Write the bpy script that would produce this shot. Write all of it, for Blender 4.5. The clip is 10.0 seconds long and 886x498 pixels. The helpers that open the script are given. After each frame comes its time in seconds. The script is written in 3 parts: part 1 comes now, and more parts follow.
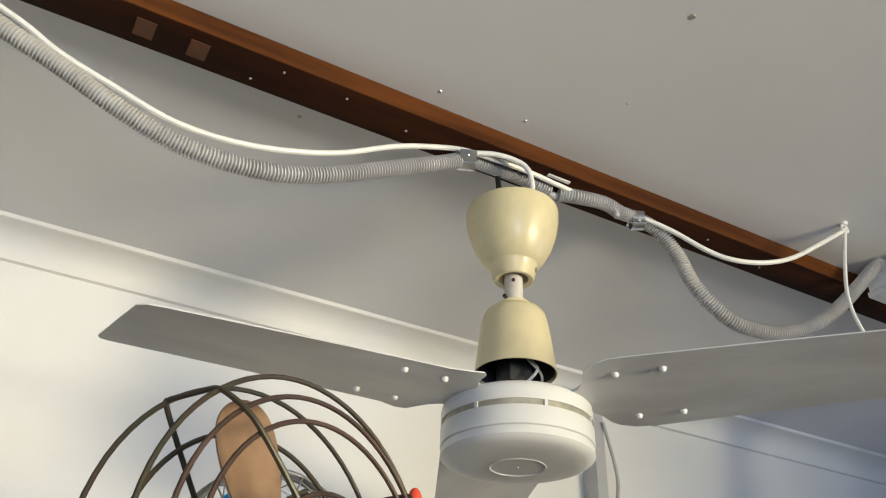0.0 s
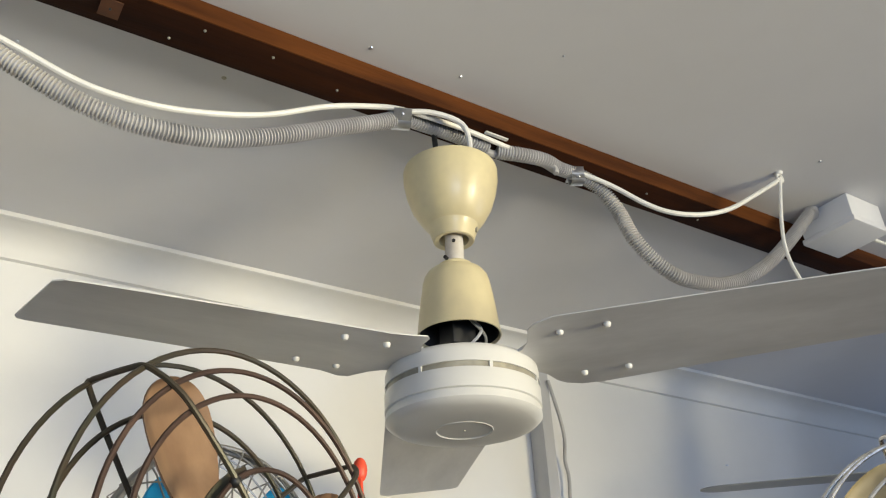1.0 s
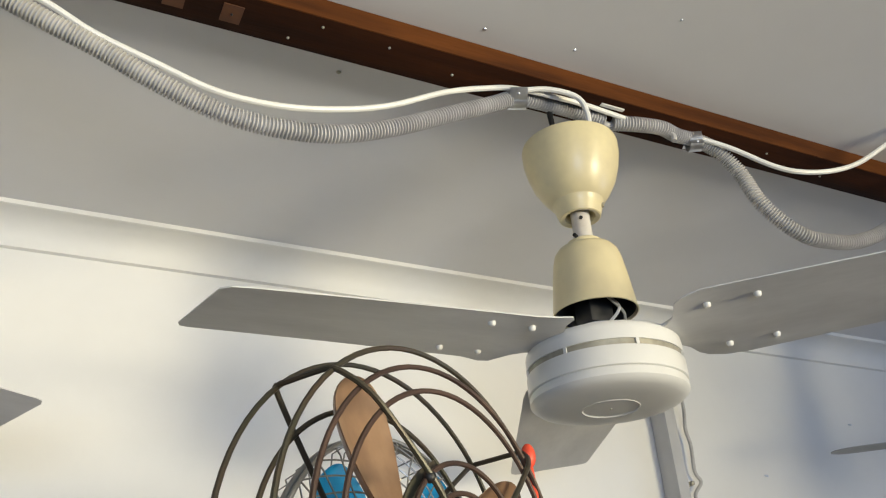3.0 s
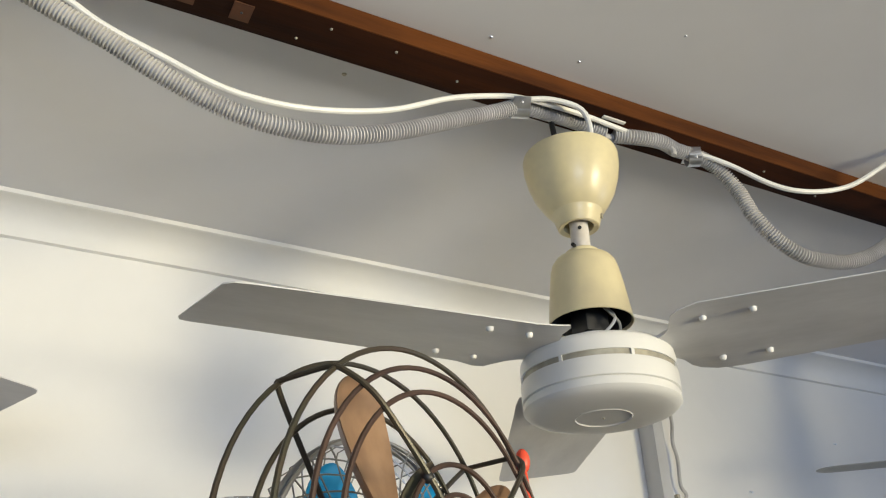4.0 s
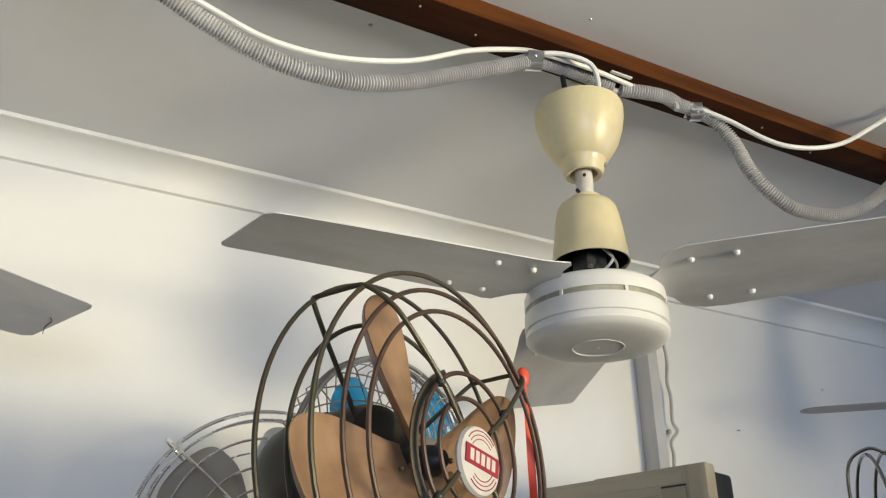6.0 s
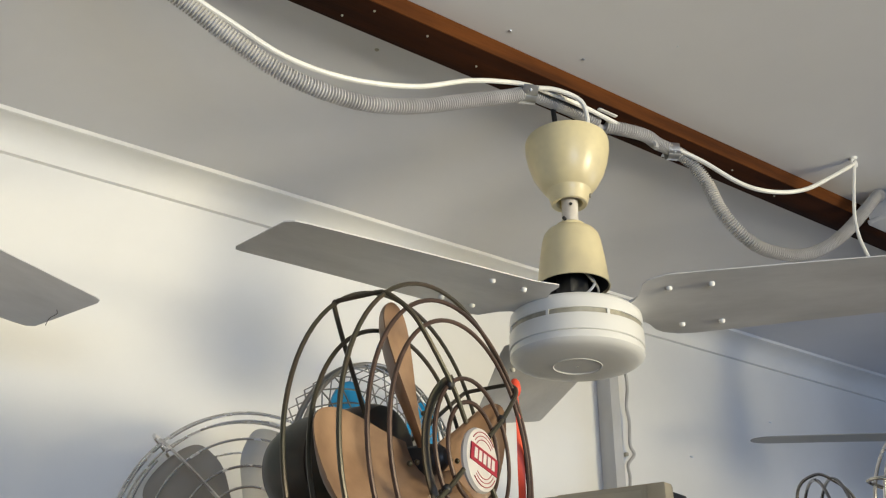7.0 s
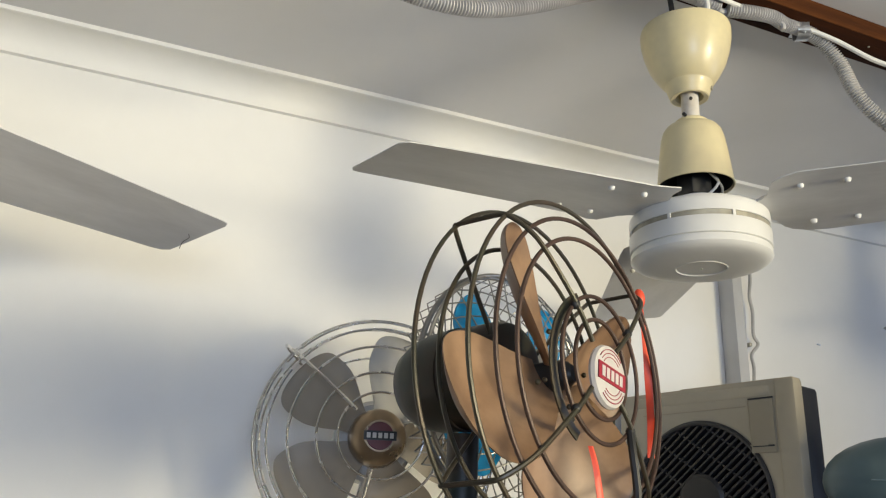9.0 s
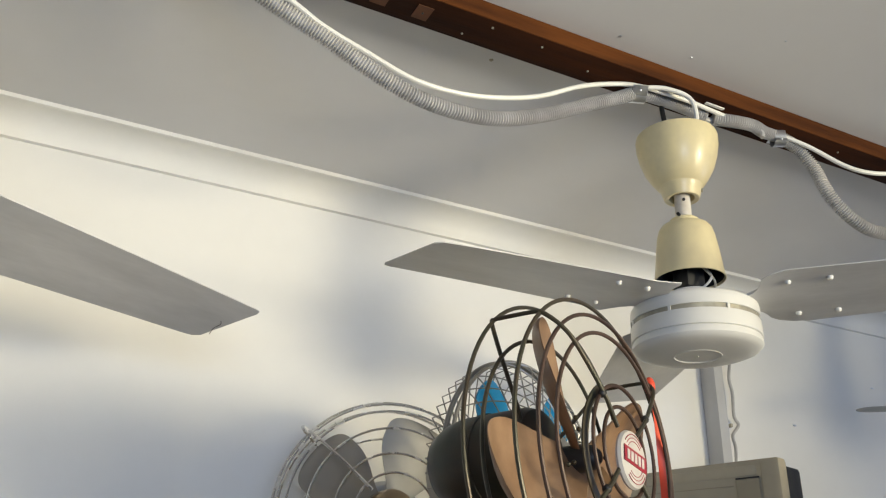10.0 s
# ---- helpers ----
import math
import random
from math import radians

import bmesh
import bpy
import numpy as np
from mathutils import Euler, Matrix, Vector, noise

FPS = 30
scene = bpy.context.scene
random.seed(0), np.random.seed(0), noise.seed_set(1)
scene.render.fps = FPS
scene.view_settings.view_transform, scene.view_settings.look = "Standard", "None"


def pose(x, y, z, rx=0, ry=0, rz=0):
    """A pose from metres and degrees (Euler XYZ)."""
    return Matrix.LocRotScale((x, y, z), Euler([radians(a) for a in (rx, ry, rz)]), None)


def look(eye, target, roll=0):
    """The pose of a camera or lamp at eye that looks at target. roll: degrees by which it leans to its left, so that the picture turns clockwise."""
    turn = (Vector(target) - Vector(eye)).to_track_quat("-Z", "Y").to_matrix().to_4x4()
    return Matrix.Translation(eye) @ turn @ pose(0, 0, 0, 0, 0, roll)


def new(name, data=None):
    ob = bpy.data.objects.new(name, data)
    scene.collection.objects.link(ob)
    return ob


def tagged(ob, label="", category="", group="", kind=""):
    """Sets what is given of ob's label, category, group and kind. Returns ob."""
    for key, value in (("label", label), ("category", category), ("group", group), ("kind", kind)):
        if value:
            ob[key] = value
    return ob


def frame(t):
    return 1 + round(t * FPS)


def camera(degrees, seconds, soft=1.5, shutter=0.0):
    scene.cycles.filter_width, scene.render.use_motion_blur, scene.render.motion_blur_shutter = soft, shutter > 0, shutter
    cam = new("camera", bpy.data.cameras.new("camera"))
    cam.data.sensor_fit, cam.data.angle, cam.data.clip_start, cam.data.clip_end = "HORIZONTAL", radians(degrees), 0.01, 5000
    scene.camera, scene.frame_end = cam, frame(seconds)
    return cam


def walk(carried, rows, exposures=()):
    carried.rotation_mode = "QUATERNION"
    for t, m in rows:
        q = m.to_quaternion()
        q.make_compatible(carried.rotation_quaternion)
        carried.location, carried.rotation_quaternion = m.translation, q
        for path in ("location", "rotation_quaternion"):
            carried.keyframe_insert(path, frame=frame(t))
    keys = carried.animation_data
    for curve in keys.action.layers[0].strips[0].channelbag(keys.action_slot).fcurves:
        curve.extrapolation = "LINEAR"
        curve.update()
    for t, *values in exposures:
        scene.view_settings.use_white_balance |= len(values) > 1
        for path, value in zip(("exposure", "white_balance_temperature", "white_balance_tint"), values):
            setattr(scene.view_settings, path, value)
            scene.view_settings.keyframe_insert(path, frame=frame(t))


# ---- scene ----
cam = camera(55.2, 10.0, 1.2)
PATH = [
    (0, (0.276, 0.241, 1.779), (1.093, 1.722, 2.847), 1.5),
    (0.5, (0.272, 0.247, 1.778), (1.157, 1.696, 2.835), -0.3),
    (1, (0.294, 0.266, 1.792), (1.252, 1.712, 2.788), -3.0),
    (1.5, (0.299, 0.32, 1.819), (1.238, 1.799, 2.784), -4.4),
    (2, (0.229, 0.308, 1.811), (1.02, 1.876, 2.769), -3.6),
    (2.5, (0.227, 0.304, 1.811), (1.05, 1.862, 2.758), -4.7),
    (4, (0.207, 0.306, 1.805), (1.053, 1.841, 2.768), -2.6),
    (4.5, (0.212, 0.3, 1.795), (1.063, 1.845, 2.738), -1.9),
    (5, (0.207, 0.297, 1.782), (1.071, 1.848, 2.703), -2.1),
    (6.5, (0.12, 0.207, 1.724), (0.964, 1.816, 2.558), 0.2),
    (7, (0.074, 0.207, 1.708), (1.008, 1.729, 2.607), 1.3),
    (7.5, (0.028, 0.199, 1.752), (1.119, 1.635, 2.615), 1.4),
    (8, (0.008, 0.191, 1.753), (1.048, 1.706, 2.542), 3.0),
    (8.5, (0.027, 0.222, 1.734), (0.936, 1.879, 2.391), 2.6),
    (9, (0.058, 0.207, 1.746), (0.826, 1.939, 2.388), 1.6),
    (9.5, (0.026, 0.218, 1.749), (0.811, 1.899, 2.497), 0.4),
    (10, (-0.061, 0.155, 1.732), (0.755, 1.793, 2.54), 1.2),
]
walk(cam, [(t, look(eye, target, roll)) for t, eye, target, roll in PATH])

# ---- world and light ----
world = bpy.data.worlds.new("sky")
scene.world = world
world.use_nodes = True
_sky = world.node_tree.nodes.new("ShaderNodeTexSky")
_sky.sky_type, _sky.sun_disc = "NISHITA", False
_sky.sun_elevation, _sky.sun_rotation = radians(40), radians(150)
world.node_tree.links.new(_sky.outputs[0], world.node_tree.nodes["Background"].inputs[0])
world.node_tree.nodes["Background"].inputs[1].default_value = 0.05


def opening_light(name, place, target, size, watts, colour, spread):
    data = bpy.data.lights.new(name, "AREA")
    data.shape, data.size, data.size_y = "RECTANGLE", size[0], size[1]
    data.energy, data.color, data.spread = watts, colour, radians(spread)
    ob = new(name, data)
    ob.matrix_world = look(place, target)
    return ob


# daylight through the doorway and east window; unseen south window added as cool fill
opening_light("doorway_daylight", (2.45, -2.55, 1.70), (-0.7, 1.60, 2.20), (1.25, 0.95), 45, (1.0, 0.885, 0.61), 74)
opening_light("window_fill", (4.15, -0.4, 1.5), (0.5, 0.9, 1.8), (1.7, 1.0), 18, (0.50, 0.66, 1.0), 170)
opening_light("window_fill", (-0.6, -2.55, 1.55), (0.3, 1.6, 1.85), (1.5, 0.9), 25, (0.60, 0.74, 1.0), 112)


# ---- materials ----
def material(name, colour, rough=0.5, metal=0.0, vary=0.12, scale=6.0, fine=60.0, bump=0.05, second=None, spread=0.35, stretch=(1, 1, 1), coat=0.0):
    """A surface with stains at one scale, grain at a finer one, and a little relief."""
    m = bpy.data.materials.new(name)
    m.use_nodes = True
    nt = m.node_tree
    bsdf = nt.nodes["Principled BSDF"]
    bsdf.inputs["Metallic"].default_value = metal
    bsdf.inputs["Coat Weight"].default_value = coat
    co = nt.nodes.new("ShaderNodeTexCoord")
    mp = nt.nodes.new("ShaderNodeMapping")
    mp.inputs["Scale"].default_value = stretch
    nt.links.new(co.outputs["Object"], mp.inputs[0])

    def noise_node(s, detail):
        n = nt.nodes.new("ShaderNodeTexNoise")
        n.inputs["Scale"].default_value, n.inputs["Detail"].default_value = s, detail
        nt.links.new(mp.outputs[0], n.inputs["Vector"])
        return n

    big, small = noise_node(scale, 4.0), noise_node(fine, 3.0)
    ramp = nt.nodes.new("ShaderNodeValToRGB")
    dark = second or tuple(c * (1 - 2.2 * vary) for c in colour)
    ramp.color_ramp.elements[0].position, ramp.color_ramp.elements[1].position = 0.5 - spread / 2, 0.5 + spread / 2
    ramp.color_ramp.elements[0].color, ramp.color_ramp.elements[1].color = (*dark, 1), (*colour, 1)
    nt.links.new(big.outputs[0], ramp.inputs[0])
    mix = nt.nodes.new("ShaderNodeMix")
    mix.data_type, mix.blend_type = "RGBA", "MULTIPLY"
    mix.inputs[0].default_value = min(1.0, vary * 2.5)
    grey = nt.nodes.new("ShaderNodeMapRange")
    grey.inputs[3].default_value, grey.inputs[4].default_value = 0.72, 1.2
    nt.links.new(small.outputs[0], grey.inputs[0])
    nt.links.new(ramp.outputs[0], mix.inputs[6])
    nt.links.new(grey.outputs[0], mix.inputs[7])
    nt.links.new(mix.outputs[2], bsdf.inputs["Base Color"])
    rr = nt.nodes.new("ShaderNodeMapRange")
    rr.inputs[3].default_value, rr.inputs[4].default_value = rough * 0.82, min(1.0, rough * 1.22)
    nt.links.new(big.outputs[0], rr.inputs[0])
    nt.links.new(rr.outputs[0], bsdf.inputs["Roughness"])
    if bump:
        b = nt.nodes.new("ShaderNodeBump")
        b.inputs["Strength"].default_value, b.inputs["Distance"].default_value = bump, 0.002
        nt.links.new(small.outputs[0], b.inputs["Height"])
        nt.links.new(b.outputs[0], bsdf.inputs["Normal"])
    return m


M = {
    "ceiling": material("ceiling_paint", (0.69, 0.685, 0.69), 0.55, vary=0.035, scale=1.3, fine=18, bump=0.06),
    "wall": material("wall_paint", (0.80, 0.79, 0.76), 0.7, vary=0.03, scale=1.5, fine=25, bump=0.08),
    "cornice": material("cornice_paint", (0.80, 0.79, 0.75), 0.6, vary=0.03, scale=3, fine=40),
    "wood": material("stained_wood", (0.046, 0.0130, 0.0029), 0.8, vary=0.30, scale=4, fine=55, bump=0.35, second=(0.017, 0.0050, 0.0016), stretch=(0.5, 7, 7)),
    # same stained board, with the doorway light on its near side painted in
    "edge": material("lit_stained_edge", (0.120, 0.039, 0.0085), 0.8, vary=0.28, scale=6, fine=60, bump=0.3, second=(0.050, 0.0150, 0.0036), stretch=(0.6, 5, 5)),
    "bare": material("bare_wood", (0.105, 0.036, 0.0105), 0.75, vary=0.15, scale=30, fine=120),
    "cream": material("cream_plastic", (0.70, 0.61, 0.355), 0.36, vary=0.10, scale=9, fine=70, bump=0.02, second=(0.58, 0.50, 0.31), coat=0.1),
    "white": material("white_enamel", (0.71, 0.70, 0.66), 0.3, vary=0.035, scale=8, fine=60, bump=0.02),
    "blade": material("painted_blade", (0.65, 0.645, 0.64), 0.34, vary=0.11, scale=4, fine=45, bump=0.04, stretch=(1, 3, 1)),
    "greyblade": material("grey_blade", (0.36, 0.37, 0.37), 0.5, vary=0.06, scale=5, fine=45),
    "dark": material("dark_inside", (0.012, 0.012, 0.012), 0.5, vary=0.1, scale=20),
    "steel": material("zinc_steel", (0.76, 0.79, 0.84), 0.32, 0.95, vary=0.1, scale=40, fine=150, bump=0.05),
    "rod": material("worn_rod", (0.66, 0.63, 0.57), 0.42, vary=0.10, scale=40, second=(0.52, 0.46, 0.38)),
    "groove": material("groove_metal", (0.46, 0.43, 0.34), 0.42, 0.3, vary=0.2, scale=30),
    "conduit": material("grey_conduit", (0.56, 0.545, 0.525), 0.5, vary=0.08, scale=20, fine=120, second=(0.42, 0.405, 0.385)),
    "cable": material("white_cable", (0.80, 0.79, 0.74), 0.4, vary=0.05, scale=20),
    "box": material("white_box", (0.80, 0.80, 0.80), 0.35, vary=0.02, scale=10),
    "olive": material("olive_wire", (0.042, 0.042, 0.026), 0.40, 0.25, vary=0.18, scale=25, fine=90, second=(0.060, 0.042, 0.026)),
    "rust": material("rusty_wire", (0.085, 0.050, 0.036), 0.5, 0.3, vary=0.2, scale=30, fine=90),
    "tan": material("tan_blade", (0.285, 0.178, 0.105), 0.44, vary=0.16, scale=22, fine=80, bump=0.12, second=(0.175, 0.100, 0.056)),
    "green": material("dark_green_enamel", (0.008, 0.020, 0.018), 0.48, vary=0.2, scale=18, fine=90, second=(0.035, 0.022, 0.014)),
    "chrome": material("chrome_wire", (0.86, 0.85, 0.83), 0.26, 1.0, vary=0.06, scale=30),
    "chromedark": material("dark_chrome_wire", (0.30, 0.30, 0.31), 0.22, 1.0, vary=0.1, scale=30),
    "greenish": material("grey_green_blade", (0.22, 0.24, 0.23), 0.45, vary=0.08, scale=10),
    "taupe": material("taupe_blade", (0.27, 0.235, 0.19), 0.4, vary=0.06, scale=8, fine=60),
    "grey": material("grey_enamel", (0.50, 0.49, 0.46), 0.4, vary=0.06, scale=8),
    "brass": material("bronze_cap", (0.36, 0.27, 0.18), 0.28, 0.85, vary=0.08, scale=20),
    "maroon": material("maroon_badge", (0.10, 0.015, 0.02), 0.3, vary=0.05),
    "blue": material("blue_plastic", (0.008, 0.23, 0.50), 0.28, vary=0.05, scale=10),
    "mesh": material("grey_mesh_wire", (0.34, 0.33, 0.31), 0.35, 0.7, vary=0.12, scale=30),
    "badge": material("white_badge", (0.52, 0.49, 0.455), 0.4, vary=0.05, scale=40),
    "red": material("red_print", (0.30, 0.02, 0.035), 0.4, vary=0.08, scale=40),
    "ribbon": material("red_ribbon", (0.75, 0.075, 0.03), 0.45, vary=0.12, scale=30),
    "beige": material("beige_plastic", (0.40, 0.355, 0.265), 0.5, vary=0.05, scale=6, fine=80, bump=0.05),
    "beigedark": material("shaded_beige_plastic", (0.31, 0.27, 0.195), 0.5, vary=0.05, scale=6, fine=80),
    "black": material("black_plastic", (0.022, 0.022, 0.024), 0.4, vary=0.1, scale=12),
    "teal": material("teal_enamel", (0.10, 0.155, 0.175), 0.35, vary=0.08, scale=8),
    "sand": material("sand_blade", (0.31, 0.25, 0.135), 0.45, vary=0.1, scale=12),
    "trunk": material("grey_trunking", (0.52, 0.52, 0.52), 0.5, vary=0.04, scale=8),
    # out-of-view walls and floor, kept dark so they bounce little light
    "unseen_wall": material("dark_unseen_wall", (0.22, 0.20, 0.18), 0.8, vary=0.12, scale=2, fine=30),
    "floor": material("dark_unseen_floor", (0.10, 0.095, 0.09), 0.7, vary=0.12, scale=2, fine=30),
    "shelf": material("shelf_board", (0.24, 0.18, 0.12), 0.6, vary=0.12, scale=4, fine=50),
}
# the oil stain has soaked in and hardly shines
for _k in ("wood", "edge"):
    M[_k].node_tree.nodes["Principled BSDF"].inputs["Specular IOR Level"].default_value = 0.12


# ---- mesh helpers ----
def link(name, bm, mat, parent=None, label="", smooth=True):
    me = bpy.data.meshes.new(name)
    bmesh.ops.recalc_face_normals(bm, faces=bm.faces)
    bm.to_mesh(me)
    bm.free()
    me.materials.append(mat)
    if smooth:
        me.polygons.foreach_set("use_smooth", [True] * len(me.polygons))
        me.set_sharp_from_angle(angle=radians(38))
    ob = new(name, me)
    if parent is not None:
        ob.parent = parent
    if label:
        ob["label"] = label
    return ob


def part(name, bm, mat, parent, label=""):
    return link(name, bm, M[mat], parent, label)


def thing(name, place, label, category, group="", turn=0.0):
    ob = new(name)
    ob.empty_display_size = 0.05
    ob.matrix_basis = pose(*place, 0, 0, turn)
    return tagged(ob, label, category, group)


def solid(name, bm, mat, label, category="", kind="", group=""):
    return tagged(link(name, bm, M[mat]), label, category, group, kind)


def box(a, b, bevel=0.0, bm=None):
    bm = bm or bmesh.new()
    vs = [bm.verts.new((x, y, z)) for x in (a[0], b[0]) for y in (a[1], b[1]) for z in (a[2], b[2])]
    fs = [bm.faces.new([vs[i] for i in q]) for q in ((0, 1, 3, 2), (4, 6, 7, 5), (0, 4, 5, 1), (2, 3, 7, 6), (0, 2, 6, 4), (1, 5, 7, 3))]
    if bevel:
        es = {e for f in fs for e in f.edges}
        bmesh.ops.bevel(bm, geom=list(es), offset=bevel, segments=2, profile=0.5, affect="EDGES")
    return bm


def lathe(profile, seg=48, bm=None, m=None, closed=False):
    """Turn a list of (radius, height) round z."""
    bm = bm or bmesh.new()
    m = m or Matrix()
    rings = []
    for r, z in profile:
        if r < 1e-6:
            rings.append([bm.verts.new(m @ Vector((0, 0, z)))])
        else:
            rings.append([bm.verts.new(m @ Vector((r * math.cos(2 * math.pi * i / seg), r * math.sin(2 * math.pi * i / seg), z))) for i in range(seg)])
    pairs = list(zip(rings, rings[1:])) + ([(rings[-1], rings[0])] if closed else [])
    for p, q in pairs:
        for i in range(seg):
            j = (i + 1) % seg
            if len(p) == 1 and len(q) > 1:
                bm.faces.new((p[0], q[i], q[j]))
            elif len(q) == 1 and len(p) > 1:
                bm.faces.new((p[i], p[j], q[0]))
            elif len(p) > 1:
                bm.faces.new((p[i], p[j], q[j], q[i]))
    return bm


def curve(points, n=12, loop=False):
    """A smooth line through the points."""
    ps = [Vector(p) for p in points]
    out = []
    last = len(ps) if loop else len(ps) - 1
    for i in range(last):
        if loop:
            a, b, c, d = (ps[(i + k) % len(ps)] for k in (-1, 0, 1, 2))
        else:
            b, c = ps[i], ps[i + 1]
            a = ps[i - 1] if i else b * 2 - c
            d = ps[i + 2] if i + 2 < len(ps) else c * 2 - b
        for k in range(n):
            t = k / n
            out.append(0.5 * (2 * b + (c - a) * t + (2 * a - 5 * b + 4 * c - d) * t * t + (3 * b - 3 * c + d - a) * t ** 3))
    if not loop:
        out.append(ps[-1])
    return out


def even(points, step):
    """The same line in even steps."""
    ps = [Vector(p) for p in points]
    at = np.r_[0, np.cumsum([(q - p).length for p, q in zip(ps, ps[1:])])]
    n = max(2, int(at[-1] / step))
    xs = np.linspace(0, at[-1], n)
    return [Vector((np.interp(x, at, [p.x for p in ps]), np.interp(x, at, [p.y for p in ps]), np.interp(x, at, [p.z for p in ps]))) for x in xs]


def tube(points, radius, seg=8, loop=False, bm=None):
    """A round wire along a line; radius may be a list."""
    bm = bm or bmesh.new()
    ps = [Vector(p) for p in points]
    n = len(ps)
    rad = radius if isinstance(radius, list) else [radius] * n
    up, rings = None, []
    for i, p in enumerate(ps):
        if loop:
            d = ps[(i + 1) % n] - ps[i - 1]
        else:
            d = ps[min(i + 1, n - 1)] - ps[max(i - 1, 0)]
        d.normalize()
        if up is None:
            up = d.orthogonal().normalized()
        up = (up - d * up.dot(d)).normalized()
        side = d.cross(up)
        rings.append([bm.verts.new(p + rad[i] * (math.cos(2 * math.pi * k / seg) * up + math.sin(2 * math.pi * k / seg) * side)) for k in range(seg)])
    for i in range(n if loop else n - 1):
        p, q = rings[i], rings[(i + 1) % n]
        shift = 0
        if loop and i == n - 1:
            shift = min(range(seg), key=lambda s: sum((p[k].co - q[(k + s) % seg].co).length for k in range(seg)))
        for k in range(seg):
            j = (k + 1) % seg
            bm.faces.new((p[k], p[j], q[(j + shift) % seg], q[(k + shift) % seg]))
    if not loop:
        bm.faces.new(rings[0])
        bm.faces.new(rings[-1])
    return bm


def ball(r, m=None, bm=None, u=12, v=8):
    bm = bm or bmesh.new()
    bmesh.ops.create_uvsphere(bm, u_segments=u, v_segments=v, radius=r, matrix=m or Matrix())
    return bm


# ---- the room ----
CEIL, WALL = 2.645, 1.822
X0, X1, Y0 = -2.4, 4.2, -2.6


def wall_with_holes(name, axis, at, thick, a0, a1, top, holes, label, mat="unseen_wall"):
    """A wall across the x or y axis; holes are (from, to, sill, head)."""
    bm = bmesh.new()
    cuts = sorted({a0, a1, *[h[0] for h in holes], *[h[1] for h in holes]})
    for p, q in zip(cuts, cuts[1:]):
        spans = [(0.0, top)]
        for h in holes:
            if h[0] <= p and q <= h[1]:
                spans = [s for s in ((0.0, h[2]), (h[3], top)) if s[1] > s[0]]
        for z0, z1 in spans:
            if axis == "y":
                box((p, at, z0), (q, at + thick, z1), bm=bm)
            else:
                box((at, p, z0), (at + thick, q, z1), bm=bm)
    return solid(name, bm, mat, label, "wall", "structure")


wall_with_holes("wall_north", "y", WALL, 0.15, X0 - 0.15, X1 + 0.15, CEIL, [], "white painted plaster wall", "wall")
# these three walls and the floor are unseen; their dark colour limits bounce
wall_with_holes("wall_south", "y", Y0 - 0.15, 0.15, X0 - 0.15, X1 + 0.15, CEIL, [(-1.4, 0.2, 0.9, 2.05), (1.9, 3.0, 0.0, 2.05)], "unseen grey wall, darkened to cut bounce, with a doorway and an added window")
wall_with_holes("wall_east", "x", X1, 0.15, Y0, WALL, CEIL, [(-1.3, 0.5, 0.9, 2.05)], "unseen grey wall with a window, darkened to cut bounce")
wall_with_holes("wall_west", "x", X0 - 0.15, 0.15, Y0, WALL, CEIL, [], "plain unseen grey wall, darkened to cut bounce")
solid("floor", box((X0 - 0.15, Y0 - 0.15, -0.1), (X1 + 0.15, WALL + 0.15, 0.0)), "floor", "unseen grey floor, darkened to cut bounce", "floor", "structure")
solid("ceiling", box((X0 - 0.15, Y0 - 0.15, CEIL), (X1 + 0.15, WALL + 0.15, CEIL + 0.1)), "ceiling", "white painted board ceiling held by small screws", "ceiling", "structure")
solid("ground", box((-60, -60, -0.3), (60, 60, -0.12)), "floor", "plain grey paved ground outside", "ground", "structure")

# plaster cove between ceiling and wall
prof = [(1.750, CEIL), (1.750, 2.6365), (1.753, 2.635), (1.760, 2.636)]
for i in range(9):
    a = radians(90 * i / 8)
    prof.append((1.760 + 0.052 * math.sin(a), 2.593 + 0.043 * math.cos(a)))
prof += [(1.812, 2.584), (WALL, 2.583), (WALL, CEIL)]
bm = bmesh.new()
ends = [[bm.verts.new((x, y, z)) for y, z in prof] for x in (X0, X1)]
for i in range(len(prof)):
    j = (i + 1) % len(prof)
    bm.faces.new((ends[0][i], ends[0][j], ends[1][j], ends[1][i]))
for e in ends:
    bm.faces.new(e)
solid("trim", bm, "cornice", "white plaster cove cornice along the ceiling edge", "cornice", "structure")

# stained batten on the ceiling
BAT0, BAT1, BATZ = 1.097, 1.165, 2.612
batten = thing("ceiling_batten", (0, 0, 0), "dark red-brown stained timber batten fixed across the ceiling", "batten")
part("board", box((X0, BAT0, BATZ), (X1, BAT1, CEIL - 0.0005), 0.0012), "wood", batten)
# thin paler face: light on the batten's near side, put into the colour
part("edge_face", box((X0, BAT0 - 0.002, BATZ + 0.0004), (X1, BAT0 - 0.0001, CEIL - 0.0006)), "edge", batten, "near edge of the timber, doorway light put into its paler orange")
for x, y in ((0.309, 1.130), (0.381, 1.132)):
    part("patch", box((x - 0.013, y - 0.016, BATZ - 0.0015), (x + 0.013, y + 0.016, BATZ + 0.001)), "bare", batten, "pale square patch of bare wood")
    part("nail", ball(0.0018, pose(x, y, BATZ - 0.002)), "dark", batten)
for x, y in ((0.497, 1.112), (0.594, 1.116), (0.70, 1.135), (1.30, 1.12), (1.45, 1.14), (0.46, 1.148)):
    part("nail", ball(0.0020, pose(x, y, BATZ - 0.0005)), "groove", batten)

